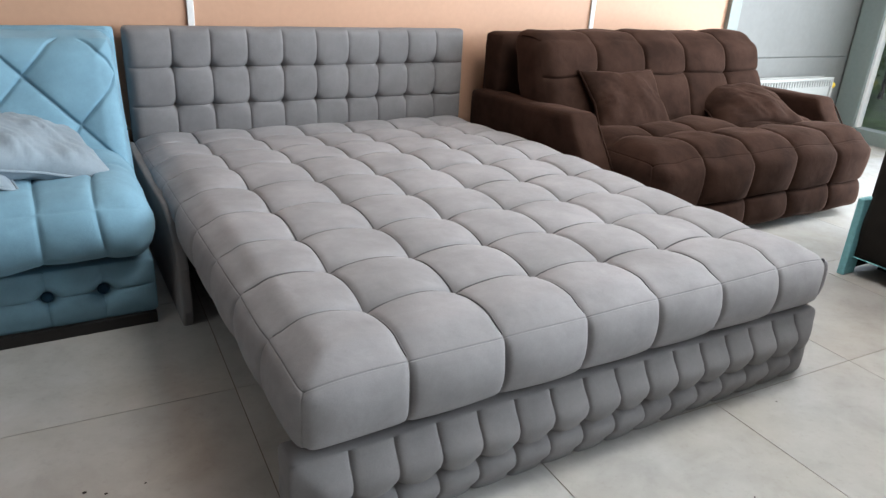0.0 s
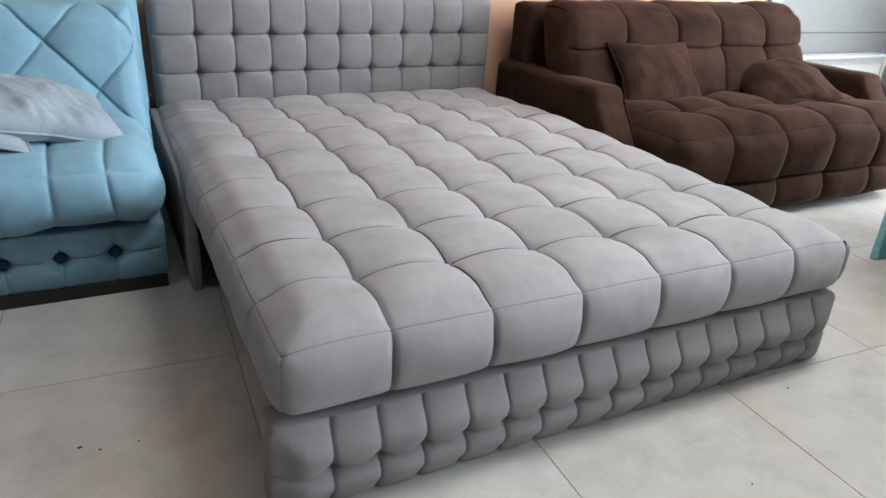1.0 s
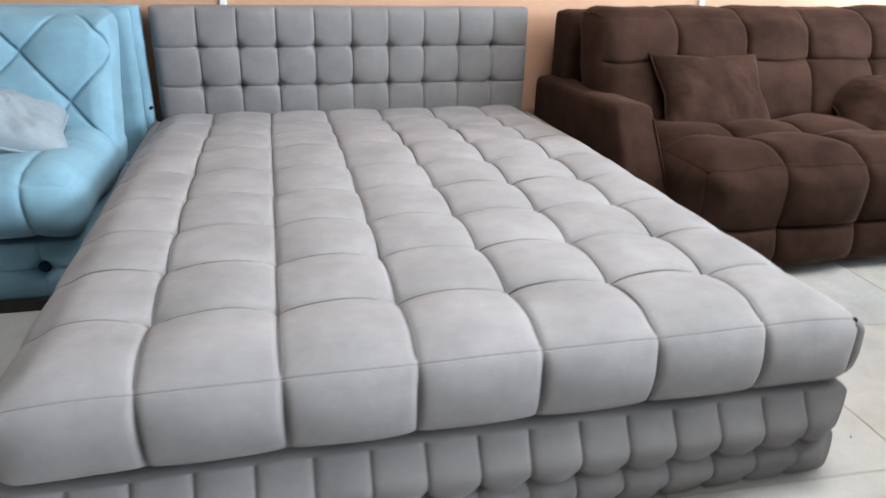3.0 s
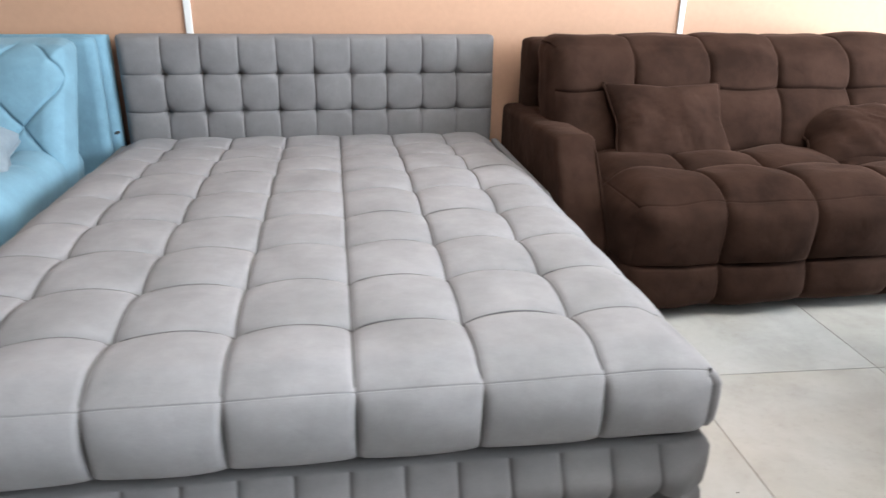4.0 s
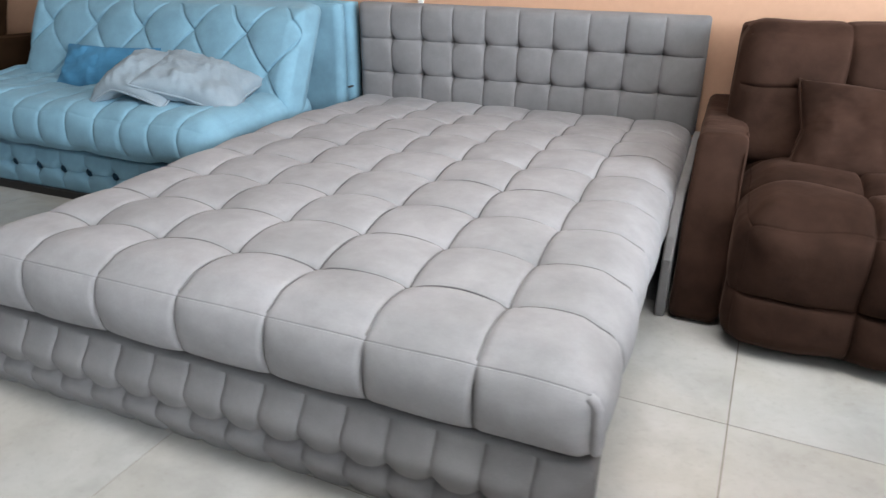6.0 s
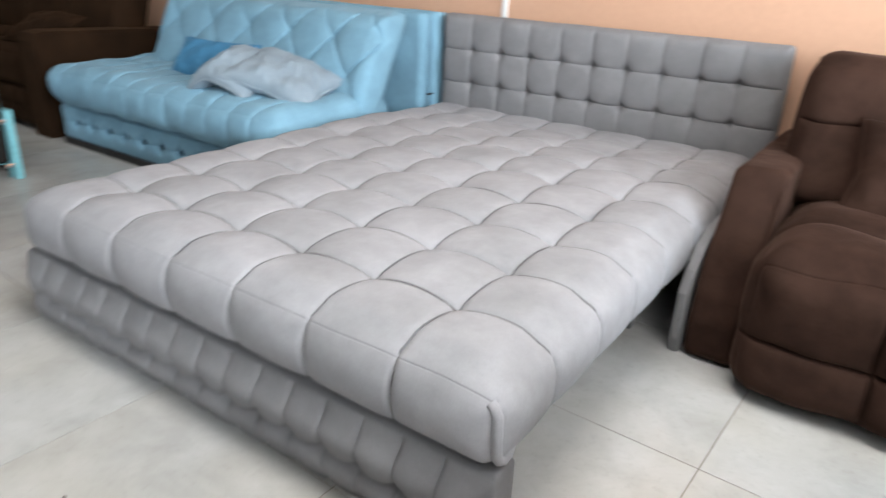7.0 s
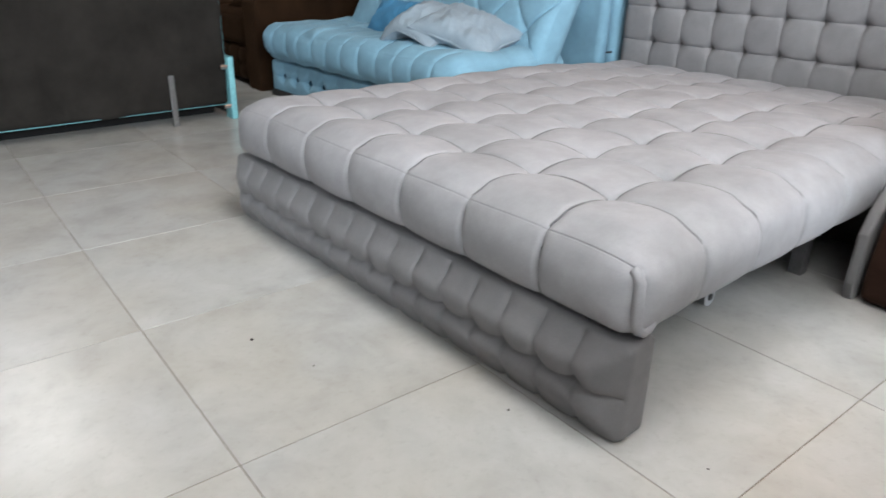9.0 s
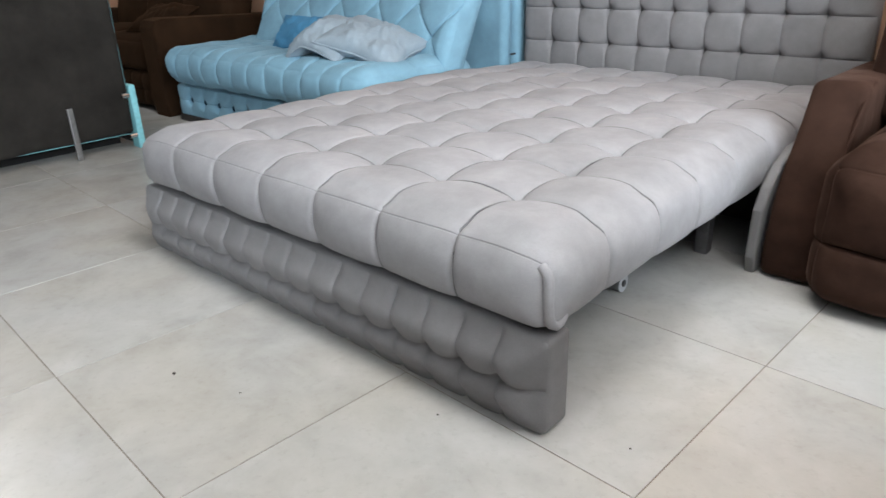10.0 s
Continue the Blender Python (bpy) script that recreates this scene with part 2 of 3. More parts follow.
def quilted(name, lo, hi, r, lines, faces, mat, parent=None, label="", n=10, warp=None, seed=1, lump=0.003, stitch=0.0, edge_bulge=0.0, plain_side=False):
    """A padded block with rounded rims. lines: seams along x, y, z (its ends included). faces: for each padded side
    (axis, end) a dict: dome, arch, and the lines across it, or diamond=(width, height)."""
    rng = np.random.default_rng(seed)
    lo, hi = np.array(lo, float), np.array(hi, float)
    grid = [spread(l, n) for l in lines]
    verts, polys, base = [], [], 0
    for ax in range(3):
        for end in (0, 1):
            b, c = [k for k in range(3) if k != ax]
            B, C = np.meshgrid(grid[b], grid[c], indexing="ij")
            p = np.zeros(B.shape + (3,))
            p[..., b], p[..., c], p[..., ax] = B, C, (lo, hi)[end][ax]
            q = np.clip(p, lo + r, hi - r)
            d = p - q
            d /= np.maximum(np.linalg.norm(d, axis=-1, keepdims=True), 1e-9)
            pos = q + r * d
            f = faces.get((ax, end))
            if f:
                lb, lc = f.get("b", lines[b]), f.get("c", lines[c])
                if "diamond" in f:
                    w, h = f["diamond"]
                    x0, z0 = f.get("origin", (lo[b], lo[c]))
                    s, t = (B - x0) / w + (C - z0) / h, (B - x0) / w - (C - z0) / h
                    u, v = s % 1.0, t % 1.0
                    var = 1.0
                else:
                    i, u = cell_fraction(B, lb)
                    drop = 0.0
                    if "scallop" in f:
                        drop = f["scallop"] * np.sin(np.pi * u) * np.exp(-((C - lc[1]) / 0.035) ** 2)
                    j, v = cell_fraction(np.clip(C + drop, lc[0], lc[-1]), lc)
                    var = 1 + f.get("vary", 0.14) * rng.standard_normal((len(lb), len(lc)))[i, j]
                ev = f.get("sharp", 0.38)
                eu = f.get("sharp_u", ev)
                if "diamond" not in f:
                    soft_rim = 0.85 if not edge_bulge else 0.25
                    eu = np.where(((i == 0) & (u < 0.5)) | ((i == len(lb) - 2) & (u > 0.5)), soft_rim, eu)
                    ev = np.where(((j == 0) & (v < 0.5)) | ((j == len(lc) - 2) & (v > 0.5)), soft_rim, ev)
                if "rows" in f:
                    var = var * np.array(f["rows"])[j]
                dome, arch = bulge(u, v, f["dome"], f["arch"], eu, ev, f.get("share", 1.0))
                rim = np.minimum.reduce([B - lo[b], hi[b] - B, C - lo[c], hi[c] - C])
                soft = np.clip(rim / f.get("rim", 0.05), 0, 1)
                if "diamond" in f:
                    dome = dome * np.sqrt(soft)
                g, gw = f.get("groove", 0.0), f.get("width", 0.006)
                if g:
                    if "diamond" in f:
                        k = 1 / math.hypot(1 / w, 1 / h)
                        du, dv = np.minimum(u, 1 - u) * k, np.minimum(v, 1 - v) * k
                    else:
                        lb_, lc_ = np.array(lb), np.array(lc)
                        cu, cv = (lb_[1:] - lb_[:-1])[i], (lc_[1:] - lc_[:-1])[j]
                        far = 1.0
                        du = np.minimum(np.where(i == 0, far, u * cu), np.where(i == len(lb) - 2, far, (1 - u) * cu))
                        dv = np.minimum(np.where(j == 0, far, v * cv), np.where(j == len(lc) - 2, far, (1 - v) * cv))
                        du = du / max(f.get("share", 1.0), 0.25) ** 0.5
                    if "pit" in f:
                        wide = f.get("pit_width", 0.014)
                        pu, pv = np.minimum(u, 1 - u) * cu, np.minimum(v, 1 - v) * cv
                        inner = ((i > 0) | (u > 0.5)) & ((i < len(lb) - 2) | (u < 0.5)) & ((j > 0) | (v > 0.5)) & ((j < len(lc) - 2) | (v < 0.5))
                        su, sv = np.where(u < 0.5, u, u - 1) * cu, np.where(v < 0.5, v, v - 1) * cv
                        fold = np.cos(9 * np.arctan2(sv, su)) * np.sqrt(pu * pu + pv * pv) / 0.02
                        dome = dome + inner * f.get("pucker", 0.0) * fold * np.exp(-(pu * pu + pv * pv) / 0.030 ** 2)
                        dome = dome - inner * f["pit"] * np.exp(-(pu * pu + pv * pv) / wide ** 2)
                    dome = dome - g * np.exp(-(np.minimum(du, dv) / gw) ** 2) * np.clip(rim / 0.02, 0, 1)
                height = dome * var + arch * soft * soft * (3 - 2 * soft)
                if edge_bulge:
                    near = np.stack([B - lo[b], hi[b] - B, C - lo[c], hi[c] - C])
                    along = [rim_profile(C, lines[c]), rim_profile(B, lines[b])]
                    rimh = np.where(np.argmin(near, axis=0) < 2, along[0], along[1]) * edge_bulge
                    k = np.clip(rim / 0.07, 0, 1)
                    k = k * k * (3 - 2 * k)
                    height = rimh * (1 - k) + height * k
                pos = pos + d * height[..., None]
            if stitch:
                edge = (B == lo[b]) | (B == hi[b]) | (C == lo[c]) | (C == hi[c])
                if plain_side:
                    edge &= ~((np.abs(p[..., 0] - hi[0]) < 1e-6) & (p[..., 1] > lo[1] + 1e-6))
                pos = pos - d * (stitch * edge)[..., None]
            nb, nc = B.shape
            verts.append(pos.reshape(-1, 3))
            k = base + np.arange(nb * nc).reshape(nb, nc)
            polys.append(np.stack([k[:-1, :-1], k[1:, :-1], k[1:, 1:], k[:-1, 1:]], -1).reshape(-1, 4))
            base += nb * nc
    v = np.concatenate(verts)
    if lump:
        v = v + np.array([noise.noise_vector(Vector(p) * 7 + Vector((seed, 0, 0))) for p in v]) * lump
    if warp is not None:
        v = warp(v)
    mesh = bpy.data.meshes.new(name)
    mesh.from_pydata(v.tolist(), [], np.concatenate(polys).tolist())
    bm = bmesh.new()
    bm.from_mesh(mesh)
    bmesh.ops.remove_doubles(bm, verts=bm.verts, dist=0.0004)
    bmesh.ops.recalc_face_normals(bm, faces=bm.faces)
    bm.to_mesh(mesh)
    bm.free()
    return link(name, mesh, mat, parent, label)


def leaned(y0, z0, slope):
    """Shears a block back by slope metres per metre of height above z0."""
    def warp(v):
        v = v.copy()
        v[:, 1] += (v[:, 2] - z0) * slope
        return v
    return warp


def cushion(name, centre, along, up, w, h, thick, mat, label, seed=1, bend=0.0, piping=None, wrinkle=1.0):
    """A loose cushion with pinched corners: along and up are its edges' directions."""
    ax = Vector(along).normalized()
    az = ax.cross(Vector(up)).normalized()
    ay = az.cross(ax)
    n = 44
    bm = bmesh.new()
    rows = {}
    for side in (1, -1):
        for i in range(n + 1):
            for j in range(n + 1):
                u, v = 2 * i / n - 1, 2 * j / n - 1
                edge = i in (0, n) or j in (0, n)
                if edge and side < 0:
                    rows[side, i, j] = rows[1, i, j]
                    continue
                k = ((1 - u ** 2) * (1 - v ** 2))
                pinch = 1 - 0.13 * (1 - abs(u * v)) * 1.0
                x, y = u * w / 2 * pinch, v * h / 2 * pinch
                z = side * thick / 2 * max(k, 0) ** 0.42
                z += (0.014 * noise.noise(Vector((x * 11 + seed, y * 11, side))) + wrinkle * 0.016 * abs(noise.noise(Vector((x * 26 + y * 14 + seed, y * 9 - x * 6, seed)))) + 0.004 * abs(noise.noise(Vector((x * 20 - y * 55 + seed, y * 18 + x * 14, seed + 3))))) * min(1, 4 * k)
                z += bend * (abs(u) ** 1.6)
                p = Vector(centre) + ax * x + ay * y + az * z
                rows[side, i, j] = bm.verts.new(p)
        for i in range(n):
            for j in range(n):
                q = [rows[side, i, j], rows[side, i + 1, j], rows[side, i + 1, j + 1], rows[side, i, j + 1]]
                bm.faces.new(q if side > 0 else q[::-1])
    loop = [rows[1, i, 0].co.copy() for i in range(n)] + [rows[1, n, j].co.copy() for j in range(n)] \
        + [rows[1, n - i, n].co.copy() for i in range(n)] + [rows[1, 0, n - j].co.copy() for j in range(n)]
    low = min(v.co.z for v in bm.verts)
    top = thing(name, (centre[0], centre[1], low), label, "cushion")
    part("cover", bm, mat, top, smooth=True)
    tube("piping", loop, 0.005, piping or mat, top, closed=True)
    return top


def tube(name, points, r, mat, parent=None, closed=False, n=6, label=""):
    """A round cord through the points."""
    bm = bmesh.new()
    pts = [Vector(p) for p in points]
    rings = []
    m = len(pts)
    for i, p in enumerate(pts):
        a, b = (pts[i - 1], pts[(i + 1) % m]) if closed else (pts[max(i - 1, 0)], pts[min(i + 1, m - 1)])
        t = (b - a).normalized()
        e = t.cross(Vector((0.13, 0.21, 0.97))).normalized()
        f = t.cross(e)
        rings.append([bm.verts.new(p + (e * math.cos(2 * math.pi * k / n) + f * math.sin(2 * math.pi * k / n)) * r) for k in range(n)])
    for i in range(m if closed else m - 1):
        a, b = rings[i], rings[(i + 1) % m]
        for k in range(n):
            bm.faces.new((a[k], a[(k + 1) % n], b[(k + 1) % n], b[k]))
    return part(name, bm, mat, parent, label, smooth=True)


def button(parent, at, normal, r, mat):
    bm = bmesh.new()
    bmesh.ops.create_uvsphere(bm, u_segments=12, v_segments=8, radius=r)
    q = Vector(normal).to_track_quat("Z", "Y").to_matrix().to_4x4()
    bmesh.ops.transform(bm, matrix=Matrix.Translation(at) @ q @ Matrix.Diagonal((1, 1, 0.5, 1)), verts=bm.verts)
    return part("button", bm, mat, parent, smooth=True)


# ---- the room ----
# West and south walls are unseen, set far off to weaken bounced light.
XL, XR, YF, YB, ZC = -11.0, 5.0, -10.0, 2.13, 2.9


def structure(name, bm, mat, label, category, parent=None):
    ob = part(name, bm, mat, parent)
    return tagged(ob, label, category, kind="structure")


ground = structure("ground", box((-60, -60, -0.6), (60, 60, -0.2)), LAWN, "green lawn outside the shop windows", "ground")
floor = structure("floor", box((XL - 0.2, YF - 0.2, -0.15), (XR + 0.2, YB + 0.2, -0.0016)), GROUT, "tiled shop floor with thin brown grout lines", "floor")
ceiling = structure("ceiling", box((XL - 0.2, YF - 0.2, ZC), (XR + 0.2, YB + 0.2, ZC + 0.15)), CEILING, "plain grey shop ceiling, unseen, darkened to cut bounce", "ceiling")
wall_north = structure("wall_north", box((XL - 0.2, YB, -0.004), (3.56, YB + 0.2, ZC)), WALL, "peach-coloured panelled back wall", "wall")
wall_west = structure("wall_west", box((XL - 0.2, YF, -0.004), (XL, YB, ZC)), WALL, "unseen peach-coloured side wall", "wall")
pale_wall = structure("wall_northeast", box((3.66, YB, -0.004), (XR + 0.2, YB + 0.2, ZC)), PANEL, "pale grey panelled wall behind the radiator", "wall")
for k in range(4):
    z0, z1 = (0.0, 0.60, 1.20, 2.05)[k], (0.594, 1.194, 2.044, 2.88)[k]
    part("panel", box((3.67, YB - 0.012, z0), (XR - 0.02, YB - 0.001, z1), 0.002, 1), PANEL, pale_wall)
corner_post = structure("pillar", box((3.56, YB - 0.03, -0.004), (3.66, YB + 0.2, ZC), 0.004), FRAME, "grey-green corner profile between two walls", "pillar")
for x in (-4.03, -1.873, 0.284, 2.441):
    strip = structure("trim", box((x - 0.014, YB - 0.012, 0), (x + 0.014, YB - 0.001, ZC - 0.002), 0.003), WHITE, "white plastic joint strip on the wall", "trim")

# Glazed walls: profiles, panes and the openings between them.


def glazed(name, fixed, axis, a, b, bays, label):
    """A glazed wall in the plane x = fixed or y = fixed, from a to b."""
    def span(u0, u1, z0, z1, t0, t1):
        lo, hi = ((fixed + t0, u0, z0), (fixed + t1, u1, z1)) if axis == 'x' else ((u0, fixed + t0, z0), (u1, fixed + t1, z1))
        return lo, hi
    top = thing(name, (fixed, (a + b) / 2, 0) if axis == 'x' else ((a + b) / 2, fixed, 0), label, "window", kind="structure")
    step = (b - a) / bays
    part("window_sill", box(*span(a, b, -0.004, 0.10, 0, 0.12), 0.006), FRAME, top)
    part("lintel", box(*span(a, b, 2.6, ZC, 0, 0.12), 0.006), FRAME, top)
    for i in range(bays + 1):
        w = 0.06 if 0 < i < bays else 0.09
        u = a + step * i
        part("window_frame", box(*span(u - w, u + w, 0.10, 2.6, 0, 0.12), 0.008), FRAME, top)
        if i < bays:
            u0, u1 = u + 0.06, u + step - 0.06
            for v0 in (u0, u1 - 0.05):
                part("sash", box(*span(v0, v0 + 0.05, 0.10, 2.6, 0.02, 0.09), 0.006), WHITE, top)
            pane = part("pane", box(*span(u0 + 0.05, u1 - 0.05, 0.10, 2.6, 0.045, 0.055)), GLASS, top)
            pane.visible_shadow = False
    return top


window_1 = glazed("window_1", XR, 'x', YF, YB - 0.1, 8, "tall glazed shop window with grey-green frames")
# Unseen wall added to close the room and shut out frontal light.
wall_south = structure("wall_south", box((XL - 0.2, YF - 0.2, -0.004), (XR + 0.2, YF, ZC)), WALL, "unseen peach-coloured wall opposite the sofas", "wall")

# ---- ceiling lights (unseen, added for light from above) ----
m_led, nt_led, bs_led = material("led_diffuser")
bs_led.inputs["Base Color"].default_value = (0.9, 0.9, 0.9, 1)
bs_led.inputs["Emission Color"].default_value = (1.0, 0.98, 0.95, 1)
bs_led.inputs["Emission Strength"].default_value = 6.0
for x, y, watts in LAMPS:
    lamp = thing("ceiling_light", (x, y, ZC - 0.03), "unseen long white ceiling light panel, added for overhead light", "ceiling light", "ceiling lights")
    part("frame", box((x - 0.62, y - 0.31, ZC - 0.012), (x + 0.62, y + 0.31, ZC - 0.001), 0.003), WHITE, lamp)
    part("diffuser", box((x - 0.59, y - 0.28, ZC - 0.018), (x + 0.59, y + 0.28, ZC - 0.0125)), m_led, lamp)

# ---- radiator ----
radiator = thing("radiator", (4.3, 2.06, 0.1), "white panel radiator with a grille top under the wall", "radiator")
part("body", box((3.85, 2.03, 0.10), (4.72, 2.10, 0.42), 0.008), RADIATOR, radiator)
part("top_rim", box((3.84, 2.02, 0.445), (4.73, 2.035, 0.465), 0.003), RADIATOR, radiator)
part("top_rim", box((3.84, 2.09, 0.445), (4.73, 2.105, 0.465), 0.003), RADIATOR, radiator)
for i in range(30):
    x = 3.86 + i * 0.029
    part("grille_slat", box((x, 2.022, 0.40), (x + 0.014, 2.10, 0.455), 0.002, 1), RADIATOR, radiator)
part("side_cover", box((4.72, 2.02, 0.10), (4.735, 2.105, 0.465), 0.003), RADIATOR, radiator)
part("valve", rod((4.735, 2.06, 0.40), (4.80, 2.06, 0.40), 0.022), BRASS, radiator, "yellow valve cap")
part("pipe", rod((4.79, 2.06, 0.0), (4.79, 2.06, 0.39), 0.010), RADIATOR, radiator)

# ---- the grey sofa bed ----


def rear_drop(v):
    """Lowers the mattress's rear and both top sides a little, shaped to fit the camera's view."""
    v = v.copy()
    k = np.clip((v[:, 1] - 1.25) / 0.7, 0, 1)
    v[:, 2] -= 0.032 * k * k * (3 - 2 * k)
    side = np.clip(1 - np.minimum(v[:, 0], 1.54 - v[:, 0]) / 0.16, 0, 1.2)
    v[:, 2] -= 0.011 * side * side * (v[:, 2] > 0.30) * np.clip((v[:, 2] - 0.30) / 0.07, 0, 1)
    return v


COLS = even(0.0, 1.54, 7)
ROWS_Y = [0.0, 0.212, 0.424, 0.638, 0.862, 1.09, 1.325, 1.56, 1.795, 2.03]
bed = thing("sofa_bed", (0.77, 1.0, 0), "grey velour sofa bed pulled out, with a square-quilted mattress", "sofa bed")
mattress = quilted("mattress", (0, 0, 0.224), (1.54, 2.03, 0.379), 0.035, (COLS, ROWS_Y, [0.224, 0.379]),
        {(2, 1): dict(dome=0.0070, arch=0.021, rim=0.08, sharp=0.70, groove=0.0045, width=0.0050, pit=0.005, pit_width=0.016, pucker=0.0022), (1, 0): dict(dome=0.017, arch=0.004, groove=0.010, width=0.004, c=[0.224, 0.379]),
         (0, 0): dict(dome=0.013, arch=0.003, groove=0.010, width=0.004, c=[0.224, 0.379]), (0, 1): dict(dome=0.013, arch=0.003, groove=0.010, width=0.004, c=[0.224, 0.379])},
        GREY, bed, "grey velour mattress quilted in squares", n=18, stitch=0.0025, warp=rear_drop, edge_bulge=0.0055, plain_side=True)
# Mattress seams: a thin dark cord added in every crease stands in for its shade.
top_mesh = mattress.data
skin = BVHTree.FromPolygons([v.co for v in top_mesh.vertices], [tuple(p.vertices) for p in top_mesh.polygons])


def on_top(x, y):
    return skin.ray_cast(Vector((x, y, 0.7)), Vector((0, 0, -1)))[0] + Vector((0, 0, 0.0018))


def on_front(x, z):
    return skin.ray_cast(Vector((x, -0.3, z)), Vector((0, 1, 0)))[0] + Vector((0, -0.0012, 0))


def on_side(end, y, z):
    return skin.ray_cast(Vector((-0.3 + 2.2 * end, y, z)), Vector((1 - 2 * end, 0, 0)))[0] + Vector((0.0024 * end - 0.0012, 0, 0))


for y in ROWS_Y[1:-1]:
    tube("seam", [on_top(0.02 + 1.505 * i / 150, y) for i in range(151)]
         + [on_side(1, y, 0.34 - 0.01 * i) for i in range(11)], 0.0021, CREASE_SHADE, mattress)
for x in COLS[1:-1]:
    tube("seam", [on_front(x, 0.236 + 0.008 * i) for i in range(13)] + [on_top(x, 0.022 + 1.99 * i / 200) for i in range(201)], 0.0021, CREASE_SHADE, mattress)
# Front board under the mattress, two rows of small tufts.
PC = [-0.02] + [0.095 + 0.0962 * i for i in range(15)] + [1.545]
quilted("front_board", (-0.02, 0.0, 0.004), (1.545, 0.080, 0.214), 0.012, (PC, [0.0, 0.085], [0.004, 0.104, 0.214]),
        {(1, 0): dict(dome=0.025, arch=0.012, rim=0.02, scallop=0.006, sharp=0.36, sharp_u=0.6, share=0.2, vary=0.05, rows=(0.95, 1.1), groove=0.0036, width=0.0042, pit=0.012, pit_width=0.014)}, GREY_SHADED, bed,
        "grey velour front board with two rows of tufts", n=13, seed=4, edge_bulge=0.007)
# Headboard.
HC = [0.006] + [0.18 + 0.1512 * i for i in range(9)] + [1.555]
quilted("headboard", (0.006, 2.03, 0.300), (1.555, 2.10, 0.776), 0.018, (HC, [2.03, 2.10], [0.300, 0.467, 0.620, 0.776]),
        {(1, 0): dict(dome=0.007, arch=0.018, rim=0.03, sharp=0.42, groove=0.0035, width=0.0034, pit=0.022, pit_width=0.014, pucker=0.0012)}, GREY_SHADED, bed, "grey velour headboard tufted in squares", n=15, seed=7, lump=0.002)
SIDE = [(2.02, 0.03), (1.0, 0.0), (0.985, 0.05), (0.99, 0.19), (1.03, 0.25), (1.10, 0.30), (1.2, 0.33), (2.02, 0.33)]
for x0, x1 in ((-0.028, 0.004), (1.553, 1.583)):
    part("side_panel", extrude_profile(SIDE, x0, x1, 0.008), GREY_SHADED, bed, "grey fabric-covered side panel")
part("slat_frame", box((0.06, 0.10, 0.20), (1.48, 2.0, 0.236), 0.006), DARK, bed)
part("storage_box", box((0.02, 1.35, 0.02), (1.52, 2.02, 0.20), 0.006), DARK, bed)
for x in (0.14, 1.404):
    part("leg", box((x - 0.02, 1.04, 0.0), (x + 0.02, 1.08, 0.205), 0.003), GREYMETAL, bed)
for x in (0.20, 1.335):
    wheel = part("wheel", rod((x - 0.016, 0.66, 0.026), (x + 0.016, 0.66, 0.026), 0.026, 20), RUBBER, bed, "grey plastic castor wheel", smooth=False)
    part("hub", rod((x - 0.019, 0.66, 0.026), (x + 0.019, 0.66, 0.026), 0.010, 14), DARK, wheel)
    part("bracket", box((x - 0.05, 0.64, 0.03), (x - 0.022, 0.70, 0.21), 0.004), GREYMETAL, bed)
# Front right cover corner: dark ellipsoid imitates the shaded slit between two corded edges.
bm = bmesh.new()
bmesh.ops.create_uvsphere(bm, u_segments=16, v_segments=10, radius=1)
bmesh.ops.transform(bm, matrix=Matrix.Translation((1.5385, 0.0300, 0.300)) @ Matrix.Rotation(radians(-12), 4, 'Z') @ Matrix.Diagonal((0.0068, 0.0085, 0.040, 1)), verts=bm.verts)
part("slit_shade", bm, DARK, bed, "dark lens standing in for the shaded gap at the cover corner", smooth=True)
tube("corner_piping", [(1.520, 0.010, 0.358), (1.530, 0.0080, 0.352), (1.5375, 0.0070, 0.338), (1.5390, 0.0065, 0.310), (1.5390, 0.0070, 0.284), (1.5390, 0.0110, 0.260),
     (1.5390, 0.0200, 0.243), (1.5400, 0.0340, 0.235), (1.5400, 0.0490, 0.238), (1.5390, 0.0610, 0.249)], 0.0100, GREY, bed, n=12)
tube("corner_piping", [(1.536, 0.030, 0.352), (1.5445, 0.0385, 0.330), (1.5465, 0.0410, 0.302), (1.5455, 0.0430, 0.276), (1.541, 0.049, 0.260)], 0.0036, GREY, bed)

# ---- the blue sofa ----
blue = thing("sofa", (-0.96, 1.5, 0), "sky-blue velour sofa with a diamond-tufted back beside the sofa bed", "sofa")
BX = even(-1.80, -0.07, 12)
quilted("seat", (-1.80, 1.00, 0.232), (-0.07, 1.75, 0.420), 0.080, (BX, [1.00, 1.36, 1.75], [0.232, 0.420]),
        {(2, 1): dict(dome=0.007, arch=0.010, rim=0.12, groove=0.006, width=0.004), (1, 0): dict(dome=0.007, arch=0.0, groove=0.006, width=0.004), (2, 0): dict(dome=0.016, arch=0.0)}, BLUE, blue, n=10, seed=11, lump=0.014)
quilted("backrest", (-1.66, 1.50, 0.26), (-0.055, 1.66, 0.785), 0.055, (even(-1.66, -0.055, 400), [1.50, 1.58, 1.66], even(0.26, 0.785, 150)),
        {(1, 0): dict(dome=0.014, arch=0.020, diamond=(0.29, 0.31), origin=(-0.20, 0.505), rim=0.08, sharp=0.55, groove=0.009, width=0.0048)}, BLUE, blue, n=1, seed=13,
        warp=leaned(0, 0.36, 0.5), lump=0.004)
quilted("back_board", (-1.70, 1.935, 0.06), (-0.045, 1.998, 0.770), 0.012, (even(-1.70, -0.045, 24), [1.935, 1.998], even(0.06, 0.770, 12)),
        {}, BLUE, blue, n=2, seed=14, lump=0.006)
